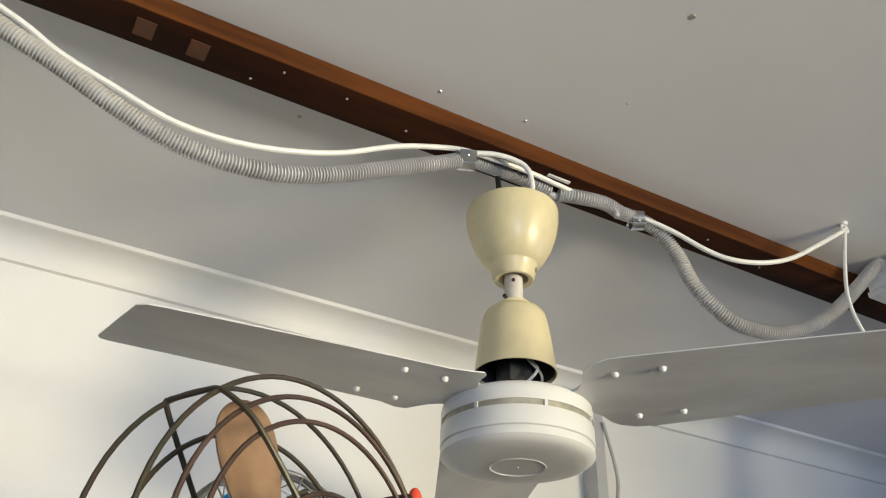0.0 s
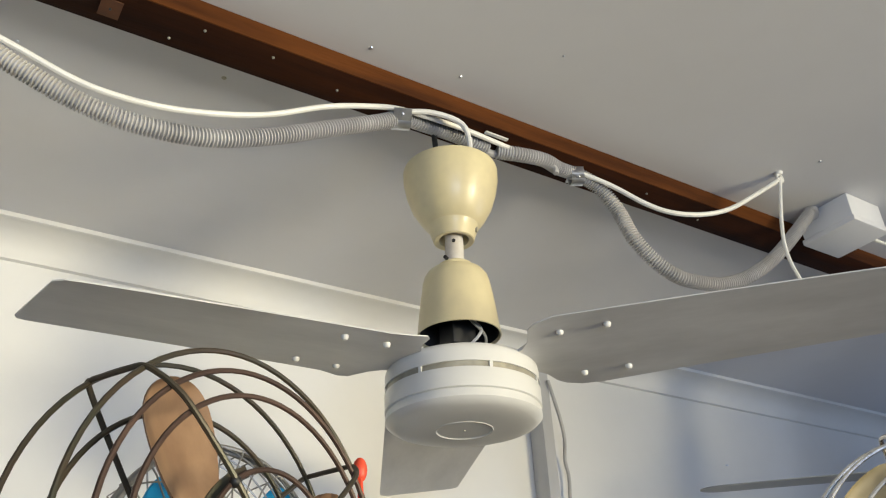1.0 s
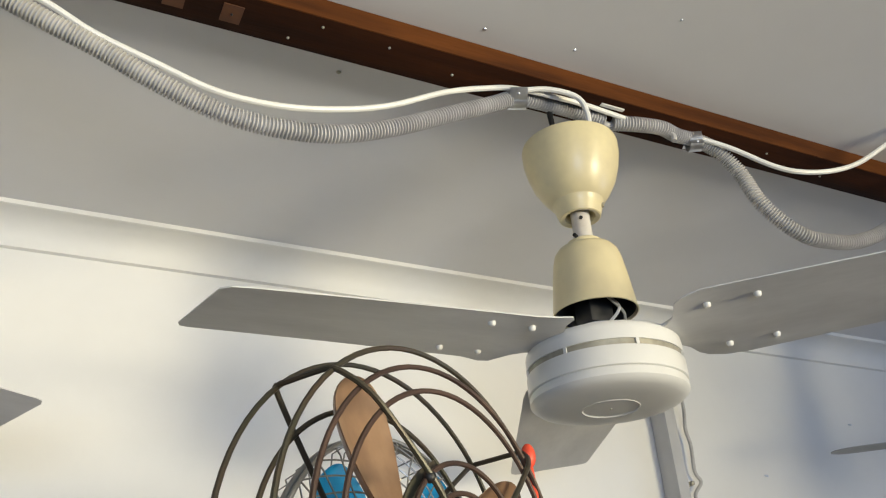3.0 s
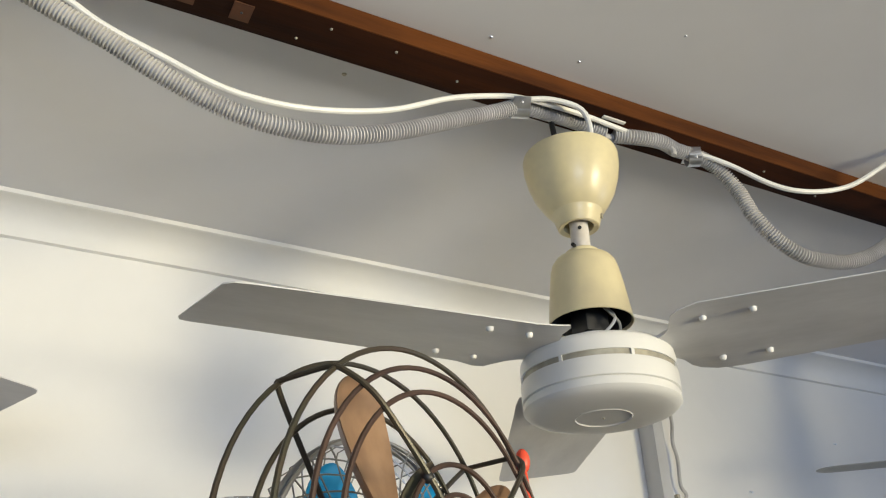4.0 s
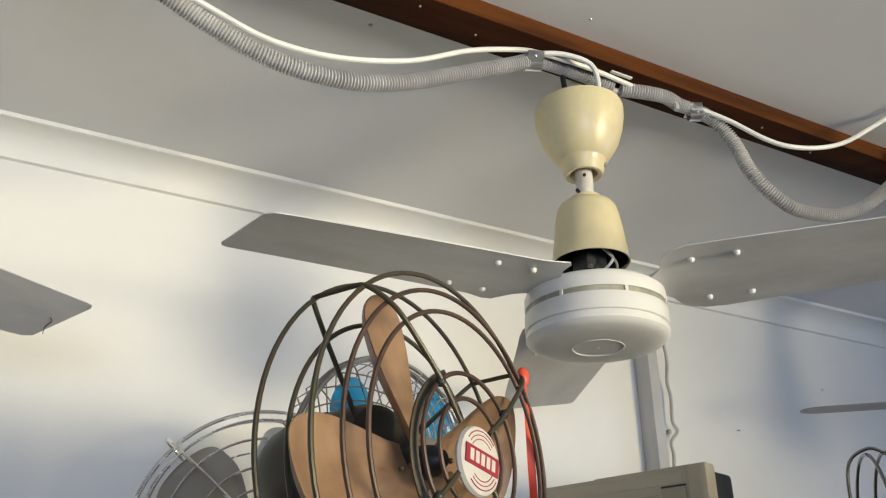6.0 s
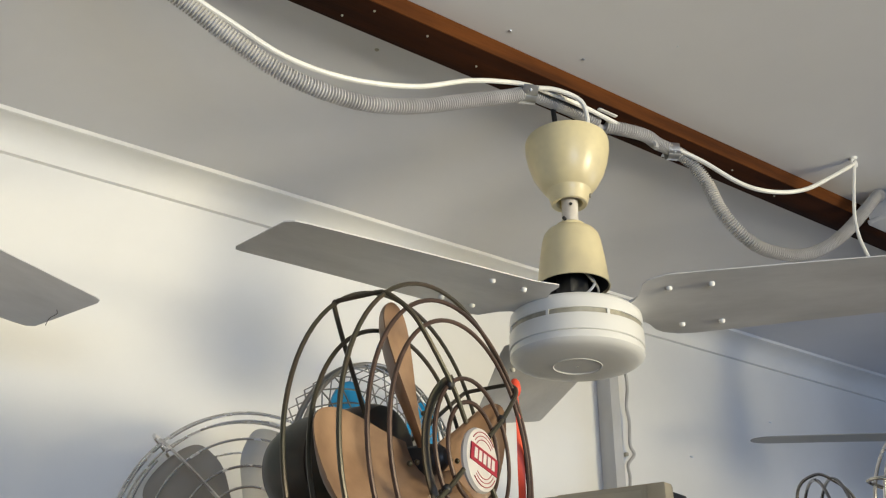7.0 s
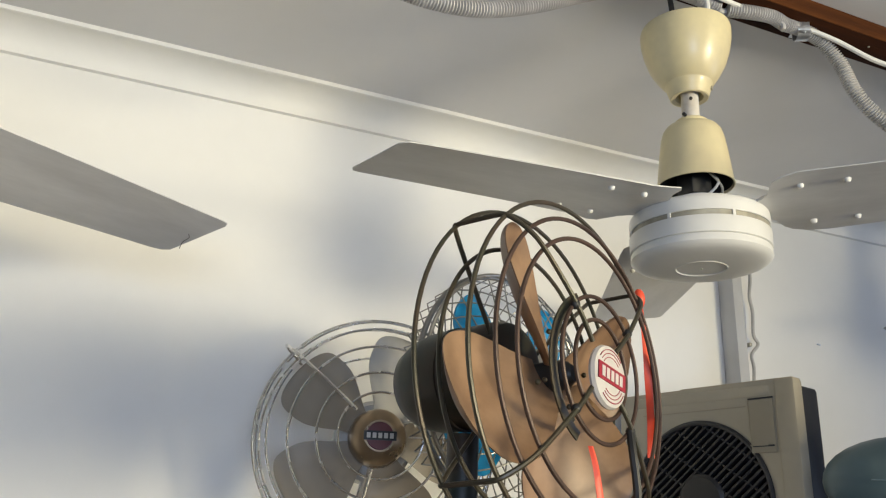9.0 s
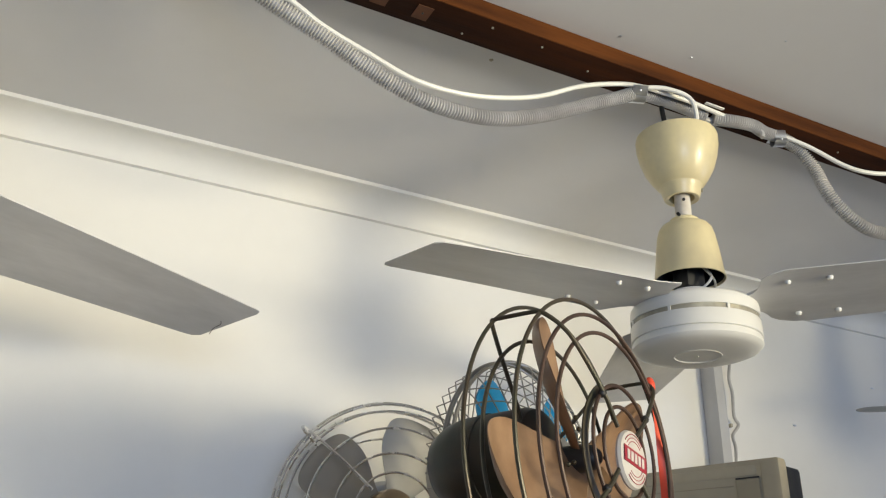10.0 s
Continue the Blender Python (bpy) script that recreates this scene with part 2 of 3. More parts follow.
# screws in the ceiling
for x, y, r in ((0.560, 1.226, 0.004), (0.719, 1.065, 0.003), (0.864, 1.054, 0.0025), (1.545, 0.93, 0.003), (0.935, 0.768, 0.005), (0.972, 0.943, 0.002), (0.29, 1.29, 0.003), (1.10, 1.42, 0.002)):
    solid("ceiling_screw", lathe([(0, -0.0016), (r * 0.7, -0.0014), (r, 0.0)], 12, m=pose(x, y, CEIL)), "steel" if r < 0.004 else "groove", "small grey screw head in the ceiling board", "screw", group="ceiling screws")
solid("wall_nail", tube([(1.873, WALL, 2.257), (1.873, WALL - 0.009, 2.253)], 0.0022, 6), "steel", "short grey nail in the wall", "nail")
solid("wall_nail", tube([(2.23, WALL, 2.41), (2.23, WALL - 0.008, 2.407)], 0.0018, 6), "steel", "short grey nail in the wall", "nail")


# ---- ceiling fans ----
def blade_outline():
    tip = 0.551
    pts = [(0.075, -0.030), (0.095, -0.034), (0.108, -0.055), (0.114, -0.078), (0.124, -0.088), (0.146, -0.090)]
    pts += [(tip - 0.030, -0.063), (tip - 0.012, -0.060), (tip - 0.003, -0.050)]
    pts += [(tip + 0.001, 0.078), (tip - 0.003, 0.087), (tip - 0.012, 0.090)]
    pts += [(0.162, 0.104), (0.137, 0.102), (0.125, 0.093), (0.120, 0.077), (0.113, 0.058), (0.102, 0.044), (0.088, 0.037), (0.075, 0.034)]
    return pts


def round_outline():
    pts = [(0.075, -0.03), (0.12, -0.06), (0.16, -0.075)]
    pts += [(0.54 + 0.05 * math.sin(radians(a)), -0.062 * math.cos(radians(a))) for a in range(0, 181, 20)]
    return pts + [(0.16, 0.075), (0.12, 0.06), (0.075, 0.03)]


def blade_height(x, y, droop=0.055):
    k = max(0.0, x - 0.10)
    return 0.112 * y * min(1.0, k / 0.06) - droop * k - 0.02 * k * k - 0.35 * max(0.0, abs(y) - 0.07) ** 2


def gridded_plate(outline, thick, shape, cells=14):
    """A sheet cut into strips so that it can bend."""
    bm = bmesh.new()
    bm.faces.new([bm.verts.new((x, y, 0)) for x, y in outline])
    lo, hi = min(p[0] for p in outline), max(p[0] for p in outline)
    for i in range(1, cells):
        x = lo + (hi - lo) * i / cells
        bmesh.ops.bisect_plane(bm, geom=bm.verts[:] + bm.edges[:] + bm.faces[:], plane_co=(x, 0, 0), plane_no=(1, 0, 0))
    for y in (-0.05, 0.0, 0.05):
        bmesh.ops.bisect_plane(bm, geom=bm.verts[:] + bm.edges[:] + bm.faces[:], plane_co=(0, y, 0), plane_no=(0, 1, 0))
    for v in bm.verts:
        v.co.z = shape(v.co.x, v.co.y)
    got = bmesh.ops.extrude_face_region(bm, geom=bm.faces[:])
    for v in got["geom"]:
        if isinstance(v, bmesh.types.BMVert):
            v.co.z += thick
    return bm


def ceiling_fan(place, lean, angles, label, droops=(0.055, 0.055, 0.055), plain=False, longer=0.0, roots=(-0.346, -0.346, -0.346), size=1.0):
    """A three-bladed fan; z = 0 is the canopy's top rim."""
    fan = thing("ceiling_fan", place, label, "ceiling fan", "ceiling fans")
    fan.matrix_basis = Matrix.Translation(place) @ lean @ Matrix.Scale(size, 4)
    # canopy
    part("canopy", lathe([(r, z * 1.01 - 0.007) for r, z in ((0.0695, 0.0000), (0.0726, 0.0005), (0.0738, -0.0042), (0.0732, -0.0210), (0.0692, -0.0420), (0.0617, -0.0651), (0.0512, -0.0840), (0.0418, -0.0971), (0.0385, -0.0992),
                          (0.0376, -0.1003), (0.0350, -0.1092), (0.0308, -0.1229), (0.0291, -0.1239), (0.0225, -0.1218), (0.0240, -0.1050), (0.0397, -0.0924), (0.0585, -0.0630), (0.0695, -0.0105))], 64, closed=True), "cream", fan, "glossy cream plastic canopy")
    part("canopy_screw", tube([(0.019, -0.020, -0.117), (0.0255, -0.027, -0.118)], 0.0042, 10), "groove", fan, "small brass screw")
    part("hanger_hook", tube(curve([(-0.022, 0.0, -0.05), (-0.024, 0.0, 0.02), (-0.024, 0.004, 0.060), (-0.016, 0.010, 0.092)], 6), 0.0045, 8), "dark", fan, "dark iron hanging hook")
    part("down_rod", lathe([(0.0, -0.02), (0.0140, -0.02), (0.0140, -0.190), (0.0, -0.190)], 24), "rod", fan, "worn pale metal rod")
    part("rod_bolt", tube([(-0.010, -0.014, -0.140), (-0.011, -0.0158, -0.140)], 0.0028, 8), "dark", fan)
    # lower cover
    part("lower_cover", lathe([(0.0150, -0.1715), (0.0225, -0.1720), (0.0255, -0.1744), (0.0258, -0.1810), (0.0330, -0.1830), (0.0410, -0.1872), (0.0460, -0.1944), (0.0492, -0.2059), (0.0532, -0.2326), (0.0590, -0.2827), (0.0600, -0.2870),
                               (0.0585, -0.2875), (0.0565, -0.2804), (0.047, -0.2087), (0.030, -0.1887), (0.015, -0.1849)], 64, closed=True), "cream", fan, "matt cream plastic cover, open below")
    # near-black sheet that paints the shade in the cover's hollow
    part("cover_shade", lathe([(0.0562, -0.2840), (0.0550, -0.270), (0.0460, -0.212), (0.0, -0.205)], 48), "dark", fan, "shaded hollow of the cover, put in as a dark sheet")
    part("cover_screw", tube([(-0.022, -0.012, -0.172), (-0.0275, -0.015, -0.172)], 0.003, 8), "dark", fan)
    part("terminal", box((-0.022, -0.018, -0.305), (0.018, 0.020, -0.255), 0.004), "dark", fan, "dark wiring block inside the cover")
    part("lead", tube(curve([(0.0, -0.02, -0.262), (0.012, -0.035, -0.283), (0.004, -0.042, -0.300), (-0.010, -0.03, -0.318)], 6), 0.0022, 6), "white", fan)
    part("lead", tube(curve([(0.01, -0.02, -0.262), (-0.004, -0.036, -0.276), (0.016, -0.040, -0.298), (0.02, -0.03, -0.318)], 6), 0.0020, 6), "groove", fan)
    # motor
    part("motor_top", lathe([(r * 0.95, z) for r, z in ((0.0, -0.312), (0.040, -0.312), (0.042, -0.326), (0.092, -0.334), (0.1060, -0.3385), (0.1100, -0.3440), (0.1110, -0.3505), (0.1110, -0.3640), (0.0, -0.3640))], 72), "white", fan, "white enamel motor housing")
    part("groove_band", lathe([(r * 0.95, z) for r, z in ((0.0, -0.3638), (0.1085, -0.3638), (0.1085, -0.3722), (0.0, -0.3722))], 72), "groove", fan, "narrow tarnished metal band with slots")
    for i in range(7):
        a = 2 * math.pi * i / 7
        part("band_spacer", box((-0.0022, -0.0015, -0.3722), (0.0022, 0.0004, -0.3638)), "white", fan).matrix_basis = pose(0.1037 * math.cos(a), 0.1037 * math.sin(a), 0, 0, 0, math.degrees(a) + 90)
    part("motor_ring", lathe([(r * 0.95, z) for r, z in ((0.0, -0.3720), (0.1105, -0.3720), (0.1115, -0.3735), (0.1115, -0.3975), (0.1095, -0.3985), (0.0, -0.3985))], 72), "white", fan)
    part("motor_dish", lathe([(r * 0.95, z) for r, z in ((0.0, -0.3982), (0.1070, -0.3982), (0.1090, -0.3992), (0.1105, -0.4025), (0.1108, -0.4100), (0.1088, -0.4120), (0.1040, -0.4155), (0.0960, -0.4180), (0.0800, -0.4203), (0.0600, -0.4215), (0.0410, -0.4221), (0.0400, -0.4229), (0.0385, -0.4216), (0.0, -0.4219))], 72), "white", fan, "shallow white dish under the motor with a round cap")
    part("dish_pin", ball(0.0016, pose(0, 0, -0.4221)), "groove", fan)
    for k in range(3):
        turn, droop = pose(0, 0, roots[k], 0, 0, angles[k]), droops[k]
        bl = part("blade", gridded_plate([(x + (longer if x > 0.3 else 0.0), -y * (1.12 if longer and y > 0.1 else 1.0)) for x, y in (round_outline() if plain else blade_outline())], 0.0016, lambda x, y: blade_height(x, -y, droop)), "greyblade" if plain else "blade", fan, "long flat pale grey painted metal blade")
        bl.matrix_basis = turn
        bk = bmesh.new()
        bk.faces.new([bk.verts.new((x, y, 0)) for x, y in ((0.050, 0.024), (0.085, 0.026), (0.105, 0.036), (0.14, 0.05), (0.24, 0.052), (0.245, -0.086), (0.14, -0.088), (0.112, -0.05), (0.085, -0.03), (0.050, -0.028))])
        for v in bk.verts:
            v.co.z = blade_height(v.co.x, -v.co.y, droop) + 0.0022 + (0.010 if v.co.x < 0.06 else 0.0)
        got = bmesh.ops.extrude_face_region(bk, geom=bk.faces[:])
        for v in got["geom"]:
            if isinstance(v, bmesh.types.BMVert):
                v.co.z += 0.003
        ar = part("blade_arm", bk, "blade", fan, "flat steel arm above the blade")
        ar.matrix_basis = turn
        for u, v in () if plain else ((0.1596, 0.0672), (0.2197, 0.0672), (0.1596, -0.0508), (0.2197, -0.0508)):
            h = blade_height(u, v, droop)
            rv = part("rivet", lathe([(0, -0.0062), (0.0028, -0.0058), (0.0046, -0.0036), (0.0050, 0.0), (0.0, 0.001)], 14), "white", bl, "round white rivet head")
            rv.matrix_basis = pose(u, -v, h)
    return fan


ceiling_fan((0.8976, 1.1464, 2.545), Matrix.Rotation(0.006, 4, "X"), (185.8, 305.2, 67.1), "cream and white three-bladed ceiling fan hung from the timber batten", (0.054, 0.032, 0.040), roots=(-0.343, -0.3435, -0.348), size=0.975)
left_fan = ceiling_fan((-0.378, 1.164, 2.511), Matrix.Rotation(radians(1.0), 4, "X"), (27, 147, 267), "white three-bladed ceiling fan with a scratched grey blade", (0.013, 0.013, 0.013), longer=0.10)
scr = part("scratch", tube(curve([(u, -v, blade_height(u, v, 0.013) - 0.0004) for u, v in ((0.632, 0.018), (0.640, 0.008), (0.643, -0.012), (0.654, -0.035))], 5), 0.0005, 6), "dark", left_fan, "thin dark scratch on the blade")
scr.matrix_basis = pose(0, 0, -0.346, 0, 0, 27)
ceiling_fan((2.20, 1.126, 2.572), Matrix(), (131, 251, 11), "white ceiling fan with rounded grey blades further along the batten", (-0.04, 0.0, 0.0), True)


# ---- conduit, cables and clips ----
def conduit(name, points, label, r=0.0126, pitch=0.0047):
    line = even(curve(points, 14), pitch / 4)
    rad = [r if i % 4 in (0, 1) else r * 0.70 for i in range(len(line))]
    ob = thing(name, line[0], label, "conduit", "flexible conduits")
    part("corrugated_tube", tube([p - line[0] for p in line], rad, 12), "conduit", ob)
    return ob


def cable(points, r, label, mat="cable"):
    line = even(curve(points, 10), 0.008)
    ob = thing("cable", line[0], label, "cable", "white cables")
    part("sheath", tube([p - line[0] for p in line], r, 8), mat, ob)
    return ob


conduit("flexible_conduit", [(-0.24, 1.137, 2.640), (-0.06, 1.137, 2.622), (0.157, 1.137, 2.537), (0.228, 1.137, 2.511), (0.302, 1.137, 2.479), (0.376, 1.137, 2.456), (0.449, 1.137, 2.451), (0.524, 1.137, 2.462), (0.603, 1.137, 2.493), (0.688, 1.137, 2.538), (0.766, 1.137, 2.579), (0.812, 1.140, 2.607), (0.842, 1.142, 2.611), (0.909, 1.142, 2.612), (0.968, 1.140, 2.604)], "grey corrugated flexible conduit sagging below the batten")
conduit("flexible_conduit", [(0.985, 1.137, 2.603), (1.02, 1.126, 2.603), (1.067, 1.121, 2.606), (1.104, 1.128, 2.606), (1.140, 1.128, 2.606), (1.180, 1.122, 2.591), (1.213, 1.115, 2.549), (1.233, 1.109, 2.496), (1.262, 1.102, 2.459), (1.299, 1.093, 2.433), (1.341, 1.085, 2.427), (1.393, 1.075, 2.431), (1.454, 1.065, 2.456), (1.524, 1.055, 2.505), (1.599, 1.046, 2.574), (1.661, 1.040, 2.635), (1.655, 1.036, 2.625)], "grey corrugated flexible conduit looping to the junction box")
cable([(-0.24, 1.137, 2.641), (-0.06, 1.137, 2.636), (0.150, 1.137, 2.565), (0.224, 1.137, 2.530), (0.296, 1.137, 2.507), (0.370, 1.137, 2.486), (0.444, 1.137, 2.485), (0.520, 1.137, 2.500), (0.600, 1.137, 2.529), (0.686, 1.137, 2.577), (0.760, 1.134, 2.6045), (0.806, 1.122, 2.6065), (0.90, 1.118, 2.6072), (0.975, 1.122, 2.6072), (1.06, 1.128, 2.6072), (1.13, 1.122, 2.6060), (1.189, 1.100, 2.582), (1.246, 1.077, 2.547), (1.288, 1.061, 2.534), (1.339, 1.043, 2.536), (1.389, 1.026, 2.552), (1.447, 1.010, 2.589), (1.503, 0.992, 2.628)], 0.0042, "thin white cable running beside the conduit")
cable([(0.808, 1.120, 2.604), (0.845, 1.106, 2.606), (0.884, 1.093, 2.594), (0.898, 1.092, 2.570), (0.901, 1.096, 2.525)], 0.0042, "thin white cable bending into the fan canopy")
cable([(1.503, 0.992, 2.628), (1.514, 0.992, 2.638), (1.500, 0.990, 2.612), (1.468, 0.990, 2.510), (1.465, 0.990, 2.459), (1.480, 0.990, 2.421), (1.515, 0.995, 2.385), (1.60, 1.005, 2.37), (1.74, 1.03, 2.43), (1.88, 1.07, 2.56), (1.96, 1.12, 2.62)], 0.0034, "thin white cable hanging from a ceiling hook")
cable([(1.770, 1.015, 2.60), (1.86, 1.00, 2.585), (1.98, 1.01, 2.59), (2.12, 1.06, 2.62)], 0.0034, "thin white cable leaving the junction box")


def saddle_clip(place, turn, tall, label, w=0.0135):
    ob = thing("saddle_clip", place, label, "cable clip", "saddle clips", turn)
    outline = [(-0.014, 0.0155)] + [(0.0150 * math.cos(radians(a)), 0.0150 * math.sin(radians(a))) for a in range(180, 361, 15)] + [(0.014, 0.0155)]
    bm = bmesh.new()
    rows = [[bm.verts.new((x, y * k, z)) for y, z in outline] for x, k in ((-w, 1), (w, 1))]
    inner = [[bm.verts.new((x, y * 0.9, z + (0.0012 if abs(y) < 0.0135 else 0))) for y, z in outline] for x in (-w, w)]
    for i in range(len(outline) - 1):
        bm.faces.new((rows[0][i], rows[0][i + 1], rows[1][i + 1], rows[1][i]))
        bm.faces.new((inner[0][i], inner[1][i], inner[1][i + 1], inner[0][i + 1]))
        for r, q in ((rows[0], inner[0]), (rows[1], inner[1])):
            bm.faces.new((r[i], q[i], q[i + 1], r[i + 1]))
    part("strap", bm, "steel", ob)
    tab = part("tab", box((-w, -0.005 - tall, -0.0012), (w, 0.0, 0.0012), 0.0006), "steel", ob, "flat zinc lug on the timber")
    tab.matrix_basis = pose(0, -0.0115, -0.0085, -32, 0, 0)
    part("foot", box((-w, 0.0135, 0.0085), (w, 0.030, 0.0105), 0.0006), "steel", ob)
    part("screw", ball(0.0042, pose(0, 0.024, 0.0082)), "steel", ob)
    part("screw", ball(0.0026, pose(0, -0.002 - tall * 0.55, -0.0012)), "steel", tab)
    return ob


saddle_clip((0.808, 1.138, 2.5995), -22, 0.014, "shiny zinc saddle clip holding conduit and cable")
saddle_clip((1.142, 1.128, 2.5995), -26, 0.001, "shiny zinc saddle clip holding conduit below the batten", 0.0105)
solid("cable_end", tube(curve([(0.968, 1.146, 2.603), (0.978, 1.142, 2.600), (0.990, 1.146, 2.606)], 5), 0.0062, 8), "conduit", "torn end of grey conduit showing wires", "conduit")
solid("tape_tie", tube(curve([(1.084, 1.122, 2.600), (1.088, 1.117, 2.592), (1.086, 1.116, 2.581)], 5), 0.0045, 7), "conduit", "ragged grey tape tail on the conduit", "tape")
solid("cable_tag", box((0.945, 1.108, 2.6092), (0.988, 1.1145, 2.6116), 0.0006), "cable", "small flat white plastic strip on the batten", "clip")
hook = thing("ceiling_hook", (1.507, 0.990, CEIL), "small white cable hook in the ceiling", "hook")
part("ring", tube([(0.008 * math.cos(a / 8 * math.pi), 0, -0.012 + 0.008 * math.sin(a / 8 * math.pi)) for a in range(16)], 0.0022, 6, True), "cable", hook)
part("base", lathe([(0, -0.005), (0.006, -0.005), (0.008, 0)], 12), "cable", hook)
jb = thing("junction_box", (1.722, 1.022, CEIL), "white plastic junction box fixed beside the batten", "junction box")
part("body", box((-0.048, -0.052, -0.050), (0.056, 0.056, -0.0005), 0.003), "box", jb)
part("lid", box((-0.051, -0.055, -0.062), (0.059, 0.059, -0.0495), 0.003), "box", jb)


# ---- wall trunking ----
trunk = thing("wall_trunking", (1.552, WALL, 0), "grey painted square trunking fixed up the wall", "trunking")
part("channel", box((-0.006, -0.053, 1.0), (0.025, -0.001, 2.582), 0.002), "trunk", trunk)
wc = thing("wall_cable", (0, 0, 0), "thin grey cable hanging loosely beside the trunking", "cable")
part("sheath", tube(curve([(1.570, 1.762, 2.53), (1.597, 1.765, 2.44), (1.615, 1.778, 2.395), (1.628, 1.80, 2.350), (1.634, 1.80, 2.31), (1.630, 1.80, 2.25), (1.642, 1.80, 2.226), (1.618, 1.80, 2.196), (1.602, 1.780, 2.155), (1.578, 1.766, 2.08)], 8), 0.0042, 8), "conduit", wc)
part("clip", box((1.613, 1.798, 2.218), (1.622, 1.822, 2.228), 0.002), "groove", wc)

# shelf under the table fans
SHELF = 1.50
shelf = thing("display_shelf", (0, 0, 0), "plain timber shelf board on posts carrying table fans", "shelf")
part("board", box((-0.25, 0.70, SHELF - 0.03), (2.6, WALL - 0.004, SHELF), 0.003), "shelf", shelf)
for x in (-0.2, 1.15, 2.5):
    for y in (0.76, 1.76):
        part("post", box((x - 0.025, y - 0.025, 0.0), (x + 0.025, y + 0.025, SHELF - 0.03), 0.002), "shelf", shelf)


# ---- table fans ----
def petal(r0, r1, wide, camber, pitch, thick=0.0014, lead=0.0, n=18, k=8, square=0.35):
    """One blade along +x, thin, curved and pitched round its length; the fan's axis is y."""
    bm = bmesh.new()
    grid = []
    for i in range(n + 1):
        s = 1 - (1 - i / n) ** 1.9
        r = r0 + (r1 - r0) * s
        w = wide * (0.36 + 0.64 * math.sin(min(1.0, s / 0.62) * math.pi / 2) ** 1.3)
        if s > 0.62:
            w *= max(0.0, 1 - ((s - 0.62) / 0.38) ** (2.2 + 3 * square)) ** 0.5
        w = max(w, 0.004)
        row = []
        for j in range(k + 1):
            c = j / k - 0.5
            a = radians(pitch * (1.15 - 0.4 * s))
            z, y = c * w + lead * s, camber * (0.25 - c * c) * 4 * (w / wide)
            row.append(Vector((r, y * math.cos(a) + (z) * math.sin(a), z * math.cos(a) - y * math.sin(a))))
        grid.append(row)
    top = [[bm.verts.new(p) for p in row] for row in grid]
    low = [[bm.verts.new(p + Vector((0, thick, 0))) for p in row] for row in grid]
    for g, flip in ((top, False), (low, True)):
        for i in range(n):
            for j in range(k):
                bm.faces.new((g[i][j], g[i + 1][j], g[i + 1][j + 1], g[i][j + 1]))
    rim = [(i, 0) for i in range(n)] + [(n, j) for j in range(k)] + [(i, k) for i in range(n, 0, -1)] + [(0, j) for j in range(k, 0, -1)]
    for p, q in zip(rim, rim[1:] + rim[:1]):
        bm.faces.new((top[p[0]][p[1]], top[q[0]][q[1]], low[q[0]][q[1]], low[p[0]][p[1]]))
    return bm


def ring(r, y, wire, seg=72, wob=0.0):
    pts = [(r * math.cos(2 * math.pi * i / seg), y + wob * math.sin(4 * math.pi * i / seg), r * math.sin(2 * math.pi * i / seg)) for i in range(seg)]
    return tube(pts, wire, 8, True)


def turned(profile, m=None, seg=40):
    """Turn (radius, y) round the fan's axis."""
    return lathe([(r, -y) for r, y in profile], seg, m=(m or Matrix()) @ pose(0, 0, 0, 90, 0, 0))


def fan_head(name, place, turn, tilt, label, group):
    """A table fan's Empty on the shelf and the frame of its head."""
    ob = thing(name, (place[0], place[1], SHELF), label, "table fan", group, turn)
    return ob, Matrix.Translation((0, 0, place[2] - SHELF)) @ Matrix.Rotation(radians(tilt), 4, "X")


def stand(ob, head, mat, drop, back=0.10, foot=0.09):
    part("neck", tube(curve([head @ Vector((0, back, -0.05)), Vector((0, back, drop * 0.45)), Vector((0, back * 0.8, 0.03))], 8), 0.018, 12), mat, ob)
    part("base", lathe([(0, 0.0), (foot, 0.0), (foot, 0.012), (foot * 0.8, 0.028), (foot * 0.35, 0.04), (0, 0.042)], 40, m=pose(0, back * 0.8, 0)), mat, ob)


def put(ob, head, extra=None):
    ob.matrix_basis = head @ (extra or Matrix())
    return ob


# olive cage fan with tan blades: two equal rings joined by four bent spokes, a flat domed front and a shallow back
fan, head = fan_head("table_fan", (0.517, 1.005, 1.9085), 26.2, -2.1, "old table fan with an olive wire cage and tan blades", "table fans")
R = 0.188
for r, y, mat, w in ((R, 0.0, "olive", 0.0025), (0.184, -0.060, "olive", 0.0025), (0.1624, -0.0745, "rust", 0.0024), (0.139, -0.0821, "rust", 0.0024), (0.0757, -0.0904, "rust", 0.0023), (0.0512, -0.0903, "rust", 0.0023), (0.1464, 0.0048, "olive", 0.0025)):
    put(part("guard_ring", ring(r, y, w), mat, fan, "round wire of the cage"), head)
for a in (130.7, 39.4, -50.0, -141.0):
    pts = [(0.033, -0.094), (0.0757, -0.0945), (0.139, -0.0865), (0.1624, -0.0790), (0.177, -0.0690), (0.1845, -0.0610), (0.1870, -0.050), (0.1890, -0.012), (0.1890, -0.002), (0.185, 0.0035), (0.1464, 0.0095), (0.085, 0.0165), (0.060, 0.020)]
    put(part("guard_spoke", tube(curve([(r, y, 0) for r, y in pts], 6), 0.0026, 8), "olive", fan, "bent olive spoke of the cage"), head, Matrix.Rotation(-radians(a), 4, "Y"))
